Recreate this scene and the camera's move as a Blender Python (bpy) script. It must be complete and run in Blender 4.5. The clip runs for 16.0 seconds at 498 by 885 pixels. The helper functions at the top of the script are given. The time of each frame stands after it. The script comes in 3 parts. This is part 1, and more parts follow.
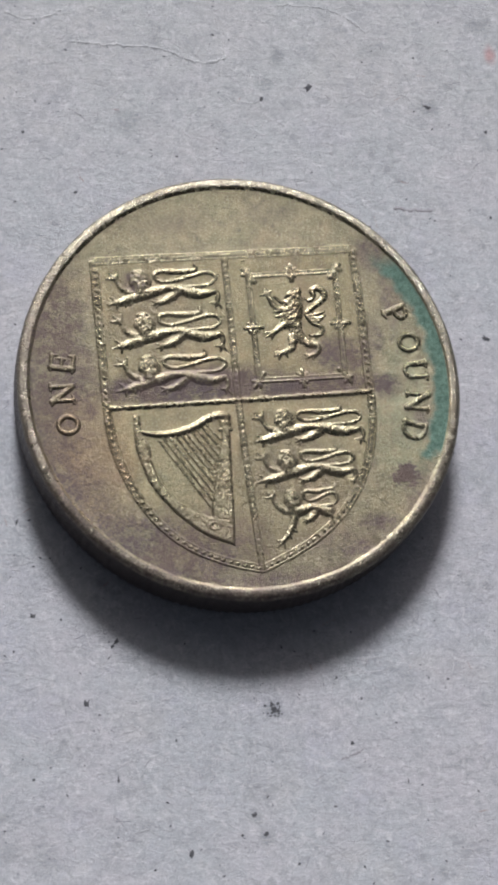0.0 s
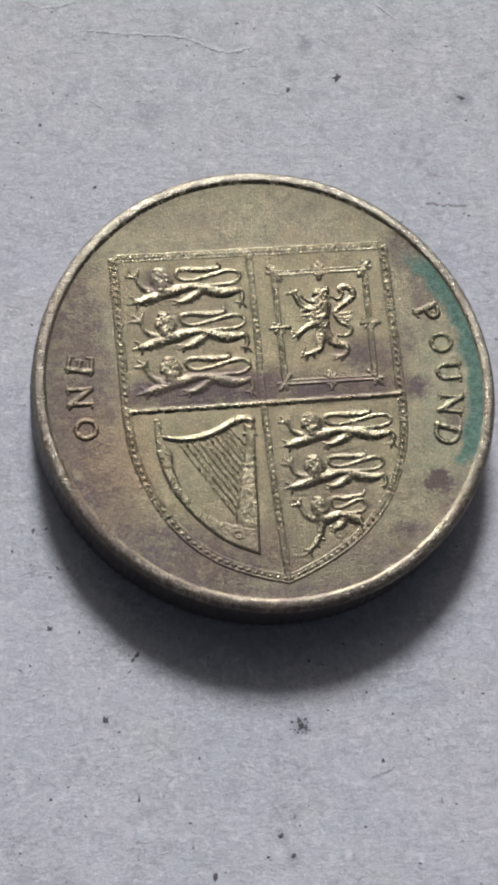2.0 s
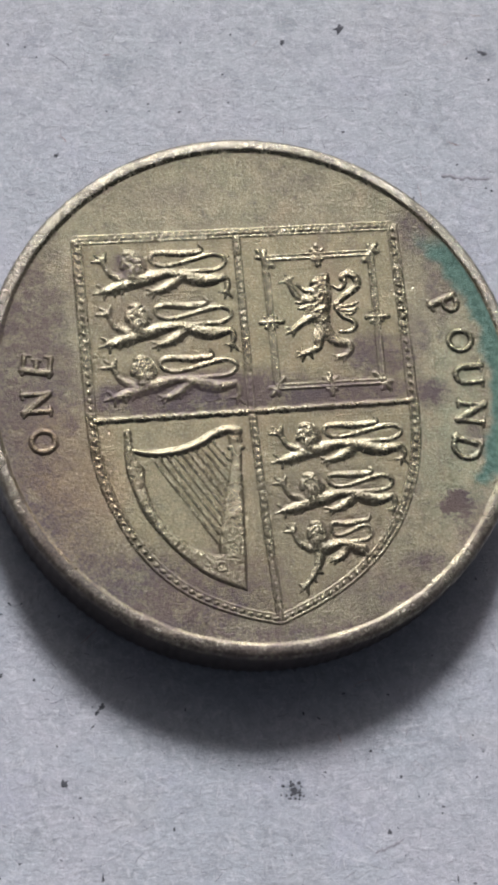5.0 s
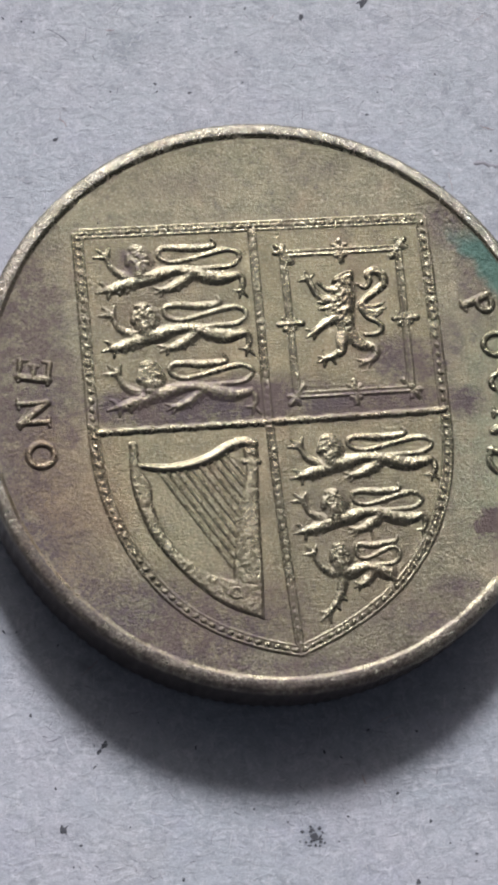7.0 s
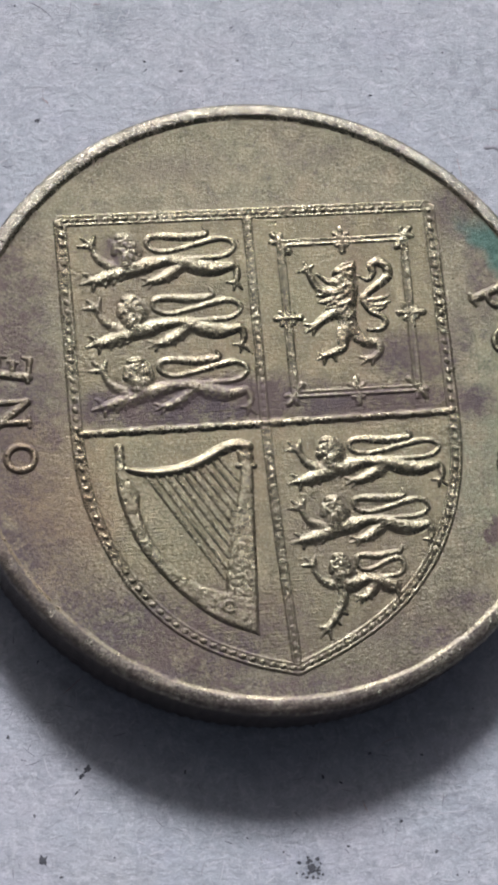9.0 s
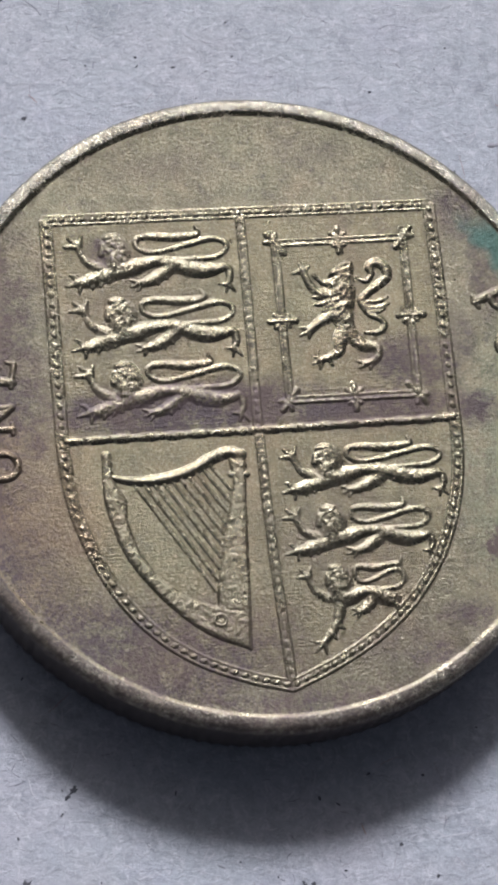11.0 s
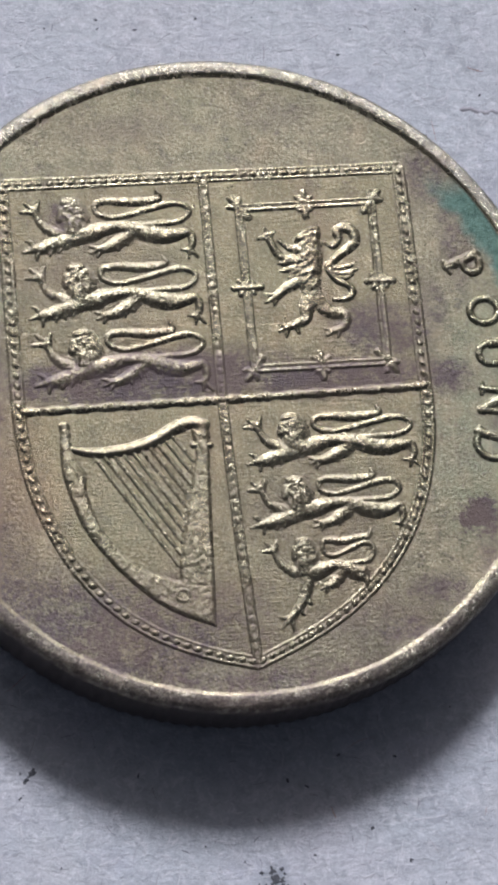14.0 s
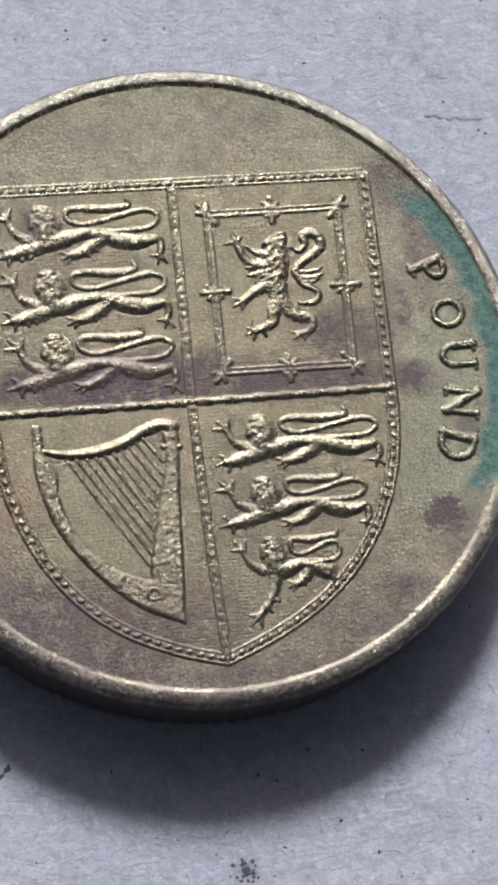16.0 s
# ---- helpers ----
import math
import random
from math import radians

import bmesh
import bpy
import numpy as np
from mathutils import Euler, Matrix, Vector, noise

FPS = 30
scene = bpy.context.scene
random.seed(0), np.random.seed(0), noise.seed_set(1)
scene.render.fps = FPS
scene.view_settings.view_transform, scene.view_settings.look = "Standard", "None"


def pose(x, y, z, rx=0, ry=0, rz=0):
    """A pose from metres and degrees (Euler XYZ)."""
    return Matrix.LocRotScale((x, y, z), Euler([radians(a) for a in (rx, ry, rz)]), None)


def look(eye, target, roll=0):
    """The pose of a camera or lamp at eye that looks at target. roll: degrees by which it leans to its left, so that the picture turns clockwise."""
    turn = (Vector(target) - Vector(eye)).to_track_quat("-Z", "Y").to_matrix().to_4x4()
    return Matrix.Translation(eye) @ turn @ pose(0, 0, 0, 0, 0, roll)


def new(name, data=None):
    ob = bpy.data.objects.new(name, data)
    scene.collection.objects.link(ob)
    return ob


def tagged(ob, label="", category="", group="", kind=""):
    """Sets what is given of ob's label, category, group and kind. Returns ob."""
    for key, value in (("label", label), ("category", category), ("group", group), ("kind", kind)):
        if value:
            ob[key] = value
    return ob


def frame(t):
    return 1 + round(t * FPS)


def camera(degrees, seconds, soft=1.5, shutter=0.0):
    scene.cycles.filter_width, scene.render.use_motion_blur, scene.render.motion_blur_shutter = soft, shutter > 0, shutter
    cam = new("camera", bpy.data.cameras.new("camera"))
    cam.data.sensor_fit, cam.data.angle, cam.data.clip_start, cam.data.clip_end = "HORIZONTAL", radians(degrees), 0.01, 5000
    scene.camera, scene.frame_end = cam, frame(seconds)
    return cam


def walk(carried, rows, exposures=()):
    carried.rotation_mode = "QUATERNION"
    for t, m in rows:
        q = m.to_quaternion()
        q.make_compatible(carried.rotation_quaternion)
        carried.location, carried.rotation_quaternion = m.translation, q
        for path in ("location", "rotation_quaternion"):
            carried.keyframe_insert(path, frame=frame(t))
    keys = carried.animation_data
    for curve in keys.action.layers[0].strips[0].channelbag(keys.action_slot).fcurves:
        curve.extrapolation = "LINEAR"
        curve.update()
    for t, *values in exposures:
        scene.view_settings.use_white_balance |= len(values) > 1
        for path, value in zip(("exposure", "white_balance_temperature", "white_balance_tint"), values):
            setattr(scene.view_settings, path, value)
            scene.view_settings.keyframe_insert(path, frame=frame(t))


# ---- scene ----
# A worn one pound coin on grey recycled card. Lengths are written in millimetres and scaled by MM.
MM = 0.001
cam = camera(10.08, 16.0, soft=3.7)
# seconds, place in mm, turn in degrees
PATH = [
    (0, -26.049, -46.135, 134.907, 18.9406, -8.9266, -6.8947),
    (0.5, -25.243, -45.307, 130.597, 18.7656, -8.4660, -7.0710),
    (1, -25.131, -44.330, 128.882, 18.8249, -8.1655, -6.7495),
    (1.5, -22.604, -44.054, 128.400, 18.7278, -7.7387, -7.0339),
    (2, -23.877, -44.173, 129.887, 18.8527, -7.9370, -6.7147),
    (2.5, -23.473, -43.742, 128.367, 18.7934, -8.0881, -6.8422),
    (3, -22.754, -39.437, 121.569, 17.8448, -8.2607, -6.7212),
    (3.5, -21.176, -39.033, 116.890, 18.3838, -7.8298, -6.6269),
    (4, -21.380, -37.965, 117.651, 17.9958, -8.1116, -6.6562),
    (4.5, -21.540, -35.132, 113.562, 17.2196, -8.8433, -6.7192),
    (5, -20.713, -35.484, 111.856, 17.8127, -8.5030, -6.5111),
    (7.5, -19.385, -30.068, 100.679, 16.8935, -8.8023, -6.3802),
    (8, -18.602, -30.656, 98.872, 17.6559, -8.5604, -6.3082),
    (8.5, -18.794, -29.625, 97.436, 17.2610, -8.7783, -6.2014),
    (9, -18.780, -28.404, 96.435, 16.8546, -9.0186, -6.2827),
    (11.5, -16.439, -28.397, 91.763, 17.6408, -8.2318, -6.2044),
    (12, -16.392, -26.767, 90.759, 16.7892, -8.3104, -6.2394),
    (12.5, -16.145, -27.702, 89.790, 17.4947, -8.4599, -6.1674),
    (13, -14.993, -28.738, 89.389, 17.6810, -8.1907, -6.4647),
    (13.5, -15.438, -29.103, 89.190, 18.0495, -8.3313, -6.4308),
    (14, -15.104, -29.267, 89.350, 18.0720, -8.1770, -6.5212),
    (14.5, -14.574, -29.488, 90.125, 18.1111, -8.4161, -6.8994),
    (15, -14.047, -30.132, 90.967, 18.3815, -8.3885, -7.1351),
    (15.5, -14.083, -30.118, 91.008, 18.4051, -8.4870, -7.1751),
    (16, -14.756, -29.924, 91.273, 18.1675, -8.2588, -6.9585),
]
walk(cam, [(t, pose(x * MM, y * MM, z * MM, rx, ry, rz)) for t, x, y, z, rx, ry, rz in PATH],
     exposures=[(0.0, -0.29, 6550, 12), (5.0, -0.25, 6400, 13), (9.0, -0.22, 6250, 14), (12.0, -0.20, 6130, 15), (16.0, -0.18, 6130, 15)])

# ---- light: soft daylight from the far side ----
SUN_ELEV, SUN_AZ = 38.5, 89.0        # degrees above the card, and from +x towards +y
world = bpy.data.worlds.new("daylight")
scene.world = world
world.use_nodes = True
wt = world.node_tree
sky = wt.nodes.new("ShaderNodeTexSky")
sky.sky_type, sky.sun_disc = "NISHITA", False
sky.dust_density, sky.air_density, sky.ozone_density = 6.0, 0.45, 0.3
sky.sun_elevation, sky.sun_rotation = radians(SUN_ELEV), radians(90 - SUN_AZ)
pale = wt.nodes.new("ShaderNodeHueSaturation")     # a hazy, nearly colourless sky
pale.inputs["Saturation"].default_value = 0.55
wt.links.new(sky.outputs[0], pale.inputs["Color"])
wt.links.new(pale.outputs[0], wt.nodes["Background"].inputs[0])
wt.nodes["Background"].inputs[1].default_value = 0.055
sun = new("sun", bpy.data.lights.new("sun", "SUN"))
sun.data.energy, sun.data.angle, sun.data.color = 4.85, radians(12), (0.97, 0.972, 1.0)
ca, sa = math.cos(radians(SUN_ELEV)), math.sin(radians(SUN_ELEV))
sun_from = Vector((ca * math.cos(radians(SUN_AZ)), ca * math.sin(radians(SUN_AZ)), sa))
sun.matrix_world = look(sun_from, (0, 0, 0))


# ---- materials ----
FIELD = 2.99           # height of the coin's field above the card


class Mat:
    """A node material with short calls; all textures lie in world millimetres."""

    def __init__(self, name):
        self.mat = bpy.data.materials.new(name)
        self.mat.use_nodes = True
        self.t = self.mat.node_tree
        self.bsdf = self.t.nodes["Principled BSDF"]
        geo = self.t.nodes.new("ShaderNodeNewGeometry")
        sc = self.t.nodes.new("ShaderNodeVectorMath")
        sc.operation = "SCALE"
        sc.inputs["Scale"].default_value = 1000.0
        self.t.links.new(geo.outputs["Position"], sc.inputs[0])
        self.pos = sc.outputs[0]

    def put(self, socket, value):
        if isinstance(value, bpy.types.NodeSocket):
            self.t.links.new(value, socket)
        else:
            socket.default_value = value

    def math(self, op, a, b=0.0, c=0.0):
        n = self.t.nodes.new("ShaderNodeMath")
        n.operation = op
        for s, v in zip(n.inputs, (a, b, c)):
            self.put(s, v)
        return n.outputs[0]

    def noise(self, scale, detail=4.0, rough=0.55, vec=None, distortion=0.0):
        n = self.t.nodes.new("ShaderNodeTexNoise")
        n.inputs["Scale"].default_value, n.inputs["Detail"].default_value = scale, detail
        n.inputs["Roughness"].default_value, n.inputs["Distortion"].default_value = rough, distortion
        self.t.links.new(vec or self.pos, n.inputs["Vector"])
        return n.outputs["Fac"]

    def ramp(self, v, a, b, lo=0.0, hi=1.0):
        n = self.t.nodes.new("ShaderNodeMapRange")
        n.interpolation_type = "SMOOTHSTEP"
        for s, x in zip(n.inputs, (v, a, b, lo, hi)):
            self.put(s, x)
        return n.outputs[0]

    def mix(self, fac, a, b):
        n = self.t.nodes.new("ShaderNodeMix")
        n.data_type = "RGBA"
        self.put(n.inputs["Factor"], fac)
        for s, x in ((n.inputs[6], a), (n.inputs[7], b)):
            self.put(s, x if isinstance(x, bpy.types.NodeSocket) else (*x, 1.0))
        return n.outputs[2]

    def axis(self, k):
        n = self.t.nodes.new("ShaderNodeSeparateXYZ")
        self.t.links.new(self.pos, n.inputs[0])
        return n.outputs[k]

    def spot(self, x, y, rx, ry, soft=0.5, wobble=None):
        """1 inside an ellipse on the coin's face, 0 outside, with an uneven edge."""
        dx = self.math("DIVIDE", self.math("SUBTRACT", self.axis(0), x), rx)
        dy = self.math("DIVIDE", self.math("SUBTRACT", self.axis(1), y), ry)
        d = self.math("SQRT", self.math("ADD", self.math("MULTIPLY", dx, dx), self.math("MULTIPLY", dy, dy)))
        if wobble is not None:
            d = self.math("ADD", d, wobble)
        return self.ramp(d, 1.0 + soft, 1.0 - soft)

    def bump(self, height, mm, normal=None, strength=1.0):
        n = self.t.nodes.new("ShaderNodeBump")
        n.inputs["Strength"].default_value, n.inputs["Distance"].default_value = strength, mm * MM
        self.t.links.new(height, n.inputs["Height"])
        if normal is not None:
            self.t.links.new(normal, n.inputs["Normal"])
        return n.outputs[0]

    def done(self, **sockets):
        for key, v in sockets.items():
            s = self.bsdf.inputs[key.replace("_", " ")]
            self.put(s, (*v, 1.0) if isinstance(v, tuple) else v)
        return self.mat


def brass(name, light, deep, worn, dulness, grain, bare, hold, hatch=False):
    """Struck nickel-brass with purple-brown tarnish and a green crust at one side; light, deep and worn are its metal tones, hold is how well tarnish keeps on it."""
    m = Mat(name)
    big, mid, fine = m.noise(0.45, 3), m.noise(1.6, 5, 0.65), m.noise(9.0, 3, 0.7)
    edge = m.math("MULTIPLY", m.math("SUBTRACT", m.noise(0.9, 6, 0.7), 0.5), 1.6)
    metal = m.mix(m.ramp(mid, 0.35, 0.7), light, deep)
    metal = m.mix(m.ramp(fine, 0.46, 0.68, 0, 0.55), metal, worn)
    metal = m.mix(m.ramp(m.noise(5.5, 5, 0.75), 0.54, 0.68, 0, 0.42), metal, tuple(0.55 * v for v in deep))
    hue = m.noise(0.38, 3, 0.6)
    metal = m.mix(m.ramp(hue, 0.48, 0.66, 0, 0.16), metal, (0.21, 0.225, 0.140))
    metal = m.mix(m.ramp(hue, 0.48, 0.32, 0, 0.28), metal, (0.265, 0.195, 0.130))
    # rusty warmth low on the left
    warm = m.math("MULTIPLY", m.spot(-8.0, -3.6, 2.0, 3.4, 0.7, edge), 0.34)
    metal = m.mix(warm, metal, (0.30, 0.19, 0.11))
    # grey-green film at the other side
    film = m.math("MULTIPLY", m.spot(8.3, -3.0, 1.6, 4.5, 0.6, edge), m.ramp(mid, 0.35, 0.6, 0.05, 0.36))
    metal = m.mix(film, metal, (0.24, 0.28, 0.19))
    # tarnish: the face's left side, its foot, a band above the shield's middle, and one blot
    dark = m.spot(-9.9, 1.6, 2.6, 6.4, 0.4, edge)
    for x, y, rx, ry, gain in ((-4.6, -8.6, 5.0, 2.0, 1.05), (-8.9, -5.6, 2.0, 3.4, 0.75), (-2.6, 0.05, 4.8, 0.85, 1.7), (3.6, -0.3, 3.2, 0.65, 1.5),
                               (5.4, 1.2, 1.7, 1.0, 1.1), (-4.75, 5.85, 0.6, 0.6, 1.25), (4.6, -8.9, 3.6, 1.3, 0.55),
                               (8.7, -6.6, 1.2, 1.6, 0.8), (0.0, -10.6, 6.0, 1.0, 0.9), (0.0, -11.3, 7.5, 0.75, 1.5), (-6.2, -9.4, 2.6, 1.5, 1.2), (-9.6, -5.8, 1.3, 2.6, 1.15), (5.6, -9.9, 2.4, 1.0, 0.7), (7.5, 6.6, 0.8, 1.1, 0.9), (8.3, 4.6, 0.6, 2.0, 0.8),
                               (-2.7, 8.9, 1.8, 0.6, 0.4), (2.6, 9.3, 1.6, 0.6, 0.4), (7.4, -0.5, 0.7, 0.6, 1.25), (-7.6, -8.0, 2.2, 2.0, 1.0), (6.2, -7.8, 1.1, 0.6, 0.9), (7.2, 2.0, 0.5, 0.9, 0.7), (9.0, -2.6, 0.5, 0.8, 0.7),
                               (-10.9, -3.4, 0.9, 4.6, 0.8), (10.6, -5.2, 1.0, 3.0, 0.5), (4.9, -9.0, 1.0, 0.45, 1.0), (2.4, -5.2, 2.6, 3.2, 0.38), (-3.9, 3.8, 2.6, 2.6, 0.36)):
        dark = m.math("MAXIMUM", dark, m.math("MULTIPLY", m.spot(x, y, rx, ry, 0.55, edge), gain))
    star = m.math("MULTIPLY", m.math("SUBTRACT", m.noise(2.6, 4, 0.7, None, 1.2), 0.5), 3.2)
    dark = m.math("MAXIMUM", dark, m.math("MULTIPLY", m.spot(7.85, -5.3, 0.62, 0.62, 0.25, star), 1.8))
    patchy = m.ramp(m.noise(1.9, 8, 0.72), 0.41, 0.57)
    grit = m.ramp(m.noise(6.5, 5, 0.74), 0.45, 0.57)
    dark = m.math("MULTIPLY", dark, m.math("ADD", m.math("MULTIPLY_ADD", patchy, 0.36, 0.32), m.math("MULTIPLY", grit, 0.42)))
    blots = m.math("MULTIPLY", m.ramp(m.noise(1.0, 7, 0.74), 0.52, 0.60), m.math("MULTIPLY_ADD", grit, 0.36, 0.10))
    outer = m.ramp(m.math("SQRT", m.math("ADD", m.math("POWER", m.axis(0), 2.0), m.math("POWER", m.axis(1), 2.0))), 5.0, 9.0, 0.45, 1.0)
    dark = m.math("MULTIPLY", m.math("MAXIMUM", dark, m.math("MULTIPLY", blots, outer)), hold)
    # shade painted into the colour of the milled edge all round, deeper below the rim
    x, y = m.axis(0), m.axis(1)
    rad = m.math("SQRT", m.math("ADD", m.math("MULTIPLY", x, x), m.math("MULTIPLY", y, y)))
    edge_shade = m.math("MULTIPLY", m.math("MULTIPLY", m.ramp(rad, 11.12, 11.2), m.ramp(m.axis(2), 2.93, 2.50)), m.math("MULTIPLY_ADD", grit, 0.15, 0.85))
    # small pits and flecks of dirt
    flecks = m.math("MULTIPLY", m.ramp(m.noise(2.8, 6, 0.72, None, 0.6), 0.575, 0.64), m.math("MULTIPLY_ADD", outer, 0.62, -0.08))
    dark = m.math("MAXIMUM", dark, m.math("MULTIPLY", flecks, hold))
    # tarnish is rubbed off the crests of the relief
    crest = m.math("MULTIPLY", m.ramp(m.axis(2), FIELD + 0.035, FIELD + 0.075), m.ramp(rad, 10.6, 10.4))
    dark = m.math("MULTIPLY", dark, m.math("SUBTRACT", 1.0, m.math("MULTIPLY", crest, m.math("MULTIPLY_ADD", grit, -0.45, 0.75))))
    lip = m.math("MULTIPLY", m.ramp(rad, 10.63, 10.68), m.ramp(rad, 10.80, 10.75))
    dark = m.math("MULTIPLY", dark, m.math("SUBTRACT", 1.0, m.math("MULTIPLY", lip, m.ramp(m.noise(0.8, 5, 0.65), 0.42, 0.56, 0.1, 0.8))))
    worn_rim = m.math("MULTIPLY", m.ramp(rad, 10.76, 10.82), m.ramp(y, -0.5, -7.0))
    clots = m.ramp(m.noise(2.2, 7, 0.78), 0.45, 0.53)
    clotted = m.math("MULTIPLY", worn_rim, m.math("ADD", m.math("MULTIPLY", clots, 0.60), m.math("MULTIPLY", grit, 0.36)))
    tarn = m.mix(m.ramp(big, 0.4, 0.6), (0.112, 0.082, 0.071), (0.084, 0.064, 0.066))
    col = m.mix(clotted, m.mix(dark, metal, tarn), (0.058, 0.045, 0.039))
    # the milled edge's painted shade, a near-black brown
    col = m.mix(edge_shade, col, (0.046, 0.037, 0.037))
    dark = m.math("MAXIMUM", m.math("MAXIMUM", dark, clotted), edge_shade)
    # the green crust beside the rim
    rag = m.math("MULTIPLY", m.math("SUBTRACT", m.noise(0.8, 6, 0.6), 0.5), 1.5)
    ring = m.ramp(m.math("ADD", rad, rag), 9.62, 10.12)
    inner = m.ramp(rad, 10.72, 10.66)
    span = m.math("MULTIPLY", m.ramp(m.math("ADD", y, rag), -4.7, -4.1), m.ramp(m.math("ADD", y, rag), 6.9, 5.6))
    green = m.math("MULTIPLY", m.math("MULTIPLY", ring, inner), m.math("MULTIPLY", span, m.ramp(x, 5.0, 7.0)))
    crust = m.mix(m.ramp(m.noise(3.0, 6, 0.75), 0.35, 0.65), (0.038, 0.100, 0.078), (0.115, 0.220, 0.175))
    col = m.mix(m.math("MULTIPLY", green, 0.93), col, crust)
    dull = m.math("MAXIMUM", green, m.math("MULTIPLY", dark, 0.5))
    rough = m.math("ADD", m.math("MULTIPLY_ADD", mid, 0.14, dulness), m.math("MULTIPLY", dull, 0.3))
    n = m.bump(m.noise(3.2, 4, 0.65, None, 0.8), 0.030)
    n = m.bump(m.noise(5.5, 3, 0.6, None, 1.2), 0.5 * grain, n)
    n = m.bump(m.noise(8.0, 5, 0.75), grain, n)
    n = m.bump(dark, 0.003, n)
    if hatch:
        w = m.t.nodes.new("ShaderNodeTexWave")
        w.bands_direction, w.inputs["Scale"].default_value = "Y", 2.6
        w.inputs["Distortion"].default_value, w.inputs["Detail"].default_value = 1.6, 3.0
        m.t.links.new(m.pos, w.inputs["Vector"])
        n = m.bump(m.math("MULTIPLY", w.outputs["Fac"], m.ramp(m.noise(0.9, 3), 0.35, 0.6, 0.35, 1.0)), 0.0036, n)
    return m.done(Base_Color=col, Metallic=m.ramp(dull, 0.0, 0.6, bare, 0.3), Roughness=rough, Normal=n)


def card_material():
    """Grey recycled card: bluish, greenish and lilac clouds, smudges, fine mottling, fibrous relief."""
    m = Mat("recycled_card")
    col = m.mix(m.ramp(m.noise(0.13, 4, 0.6), 0.38, 0.62), (0.398, 0.425, 0.456), (0.432, 0.436, 0.470))
    col = m.mix(m.ramp(m.noise(0.21, 5, 0.65), 0.50, 0.68, 0, 0.55), col, (0.405, 0.412, 0.480))
    col = m.mix(m.ramp(m.noise(0.17, 4, 0.6, None, 0.6), 0.54, 0.70, 0, 0.3), col, (0.465, 0.455, 0.440))
    # the far side of the sheet is a little greyer and greener
    col = m.mix(m.ramp(m.math("ADD", m.axis(1), m.math("MULTIPLY", m.noise(0.12, 4), 14.0)), 10.0, 30.0, 0, 0.45), col, (0.428, 0.446, 0.440))
    # pulp: darker and paler flocks at three sizes
    col = m.mix(m.ramp(m.noise(0.75, 6, 0.72, None, 0.8), 0.48, 0.66, 0, 0.60), col, (0.300, 0.315, 0.342))
    col = m.mix(m.ramp(m.noise(1.3, 6, 0.74, None, 1.2), 0.51, 0.68, 0, 0.65), col, (0.575, 0.585, 0.605))
    col = m.mix(m.ramp(m.noise(2.4, 6, 0.75, None, 1.0), 0.46, 0.66, 0, 0.70), col, (0.295, 0.310, 0.340))
    col = m.mix(m.ramp(m.noise(3.4, 5, 0.75, None, 1.6), 0.50, 0.68, 0, 0.65), col, (0.58, 0.59, 0.615))
    # rare grey smudges, and one beside the dark grains before the coin
    blur = m.math("MULTIPLY", m.math("SUBTRACT", m.noise(2.0, 5, 0.7), 0.5), 1.4)
    smear = m.math("MULTIPLY", m.ramp(m.noise(0.33, 2, 0.5), 0.54, 0.66), m.ramp(m.noise(1.4, 6, 0.75, None, 0.7), 0.50, 0.62))
    col = m.mix(m.math("MULTIPLY", smear, 0.55), col, (0.235, 0.25, 0.265))
    for x, y, rx, ry, gain in ((0.18, -16.14, 0.42, 0.36, 0.6),
                             (4.72, 19.54, 0.35, 0.45, 0.5), (12.6, 16.08, 0.5, 0.35, 0.45), (16.12, 20.88, 0.6, 0.5, 0.4), (-3.64, 16.12, 0.6, 0.7, 0.3), (3.87, 18.02, 0.4, 0.4, 0.35), (10.08, 19.67, 0.8, 0.5, 0.25), (-11.91, -22.33, 0.6, 0.9, 0.3), (-1.41, -21.37, 0.35, 0.3, 0.4), (-0.91, -22.48, 0.35, 0.35, 0.4), (-13.55, -22.07, 0.8, 0.4, 0.3), (7.24, -15.27, 0.3, 0.5, 0.3)):
        col = m.mix(m.math("MULTIPLY", m.spot(x, y, rx, ry, 0.8, blur), gain), col, (0.18, 0.205, 0.22))
    col = m.mix(m.math("MULTIPLY", m.spot(16.57, 19.1, 0.28, 0.45, 0.7, blur), 0.6), col, (0.42, 0.20, 0.19))
    st = m.t.nodes.new("ShaderNodeVectorMath")
    st.operation = "MULTIPLY"
    st.inputs[1].default_value = (0.7, 1.15, 1.0)
    m.t.links.new(m.pos, st.inputs[0])
    n = m.bump(m.noise(2.2, 6, 0.7, st.outputs[0], 0.7), 0.070)
    n = m.bump(m.noise(7.0, 4, 0.7, None, 0.5), 0.026, n)
    n = m.bump(m.noise(0.6, 4, 0.6), 0.06, n)
    return m.done(Base_Color=col, Roughness=0.92, Normal=n)


def fibre_material(name, a, b):
    m = Mat(name)
    geo = m.t.nodes.new("ShaderNodeNewGeometry")
    col = m.mix(geo.outputs["Random Per Island"], a, b)
    col = m.mix(m.ramp(m.noise(12, 3), 0.4, 0.7, 0, 0.4), col, a)
    return m.done(Base_Color=col, Roughness=0.9)


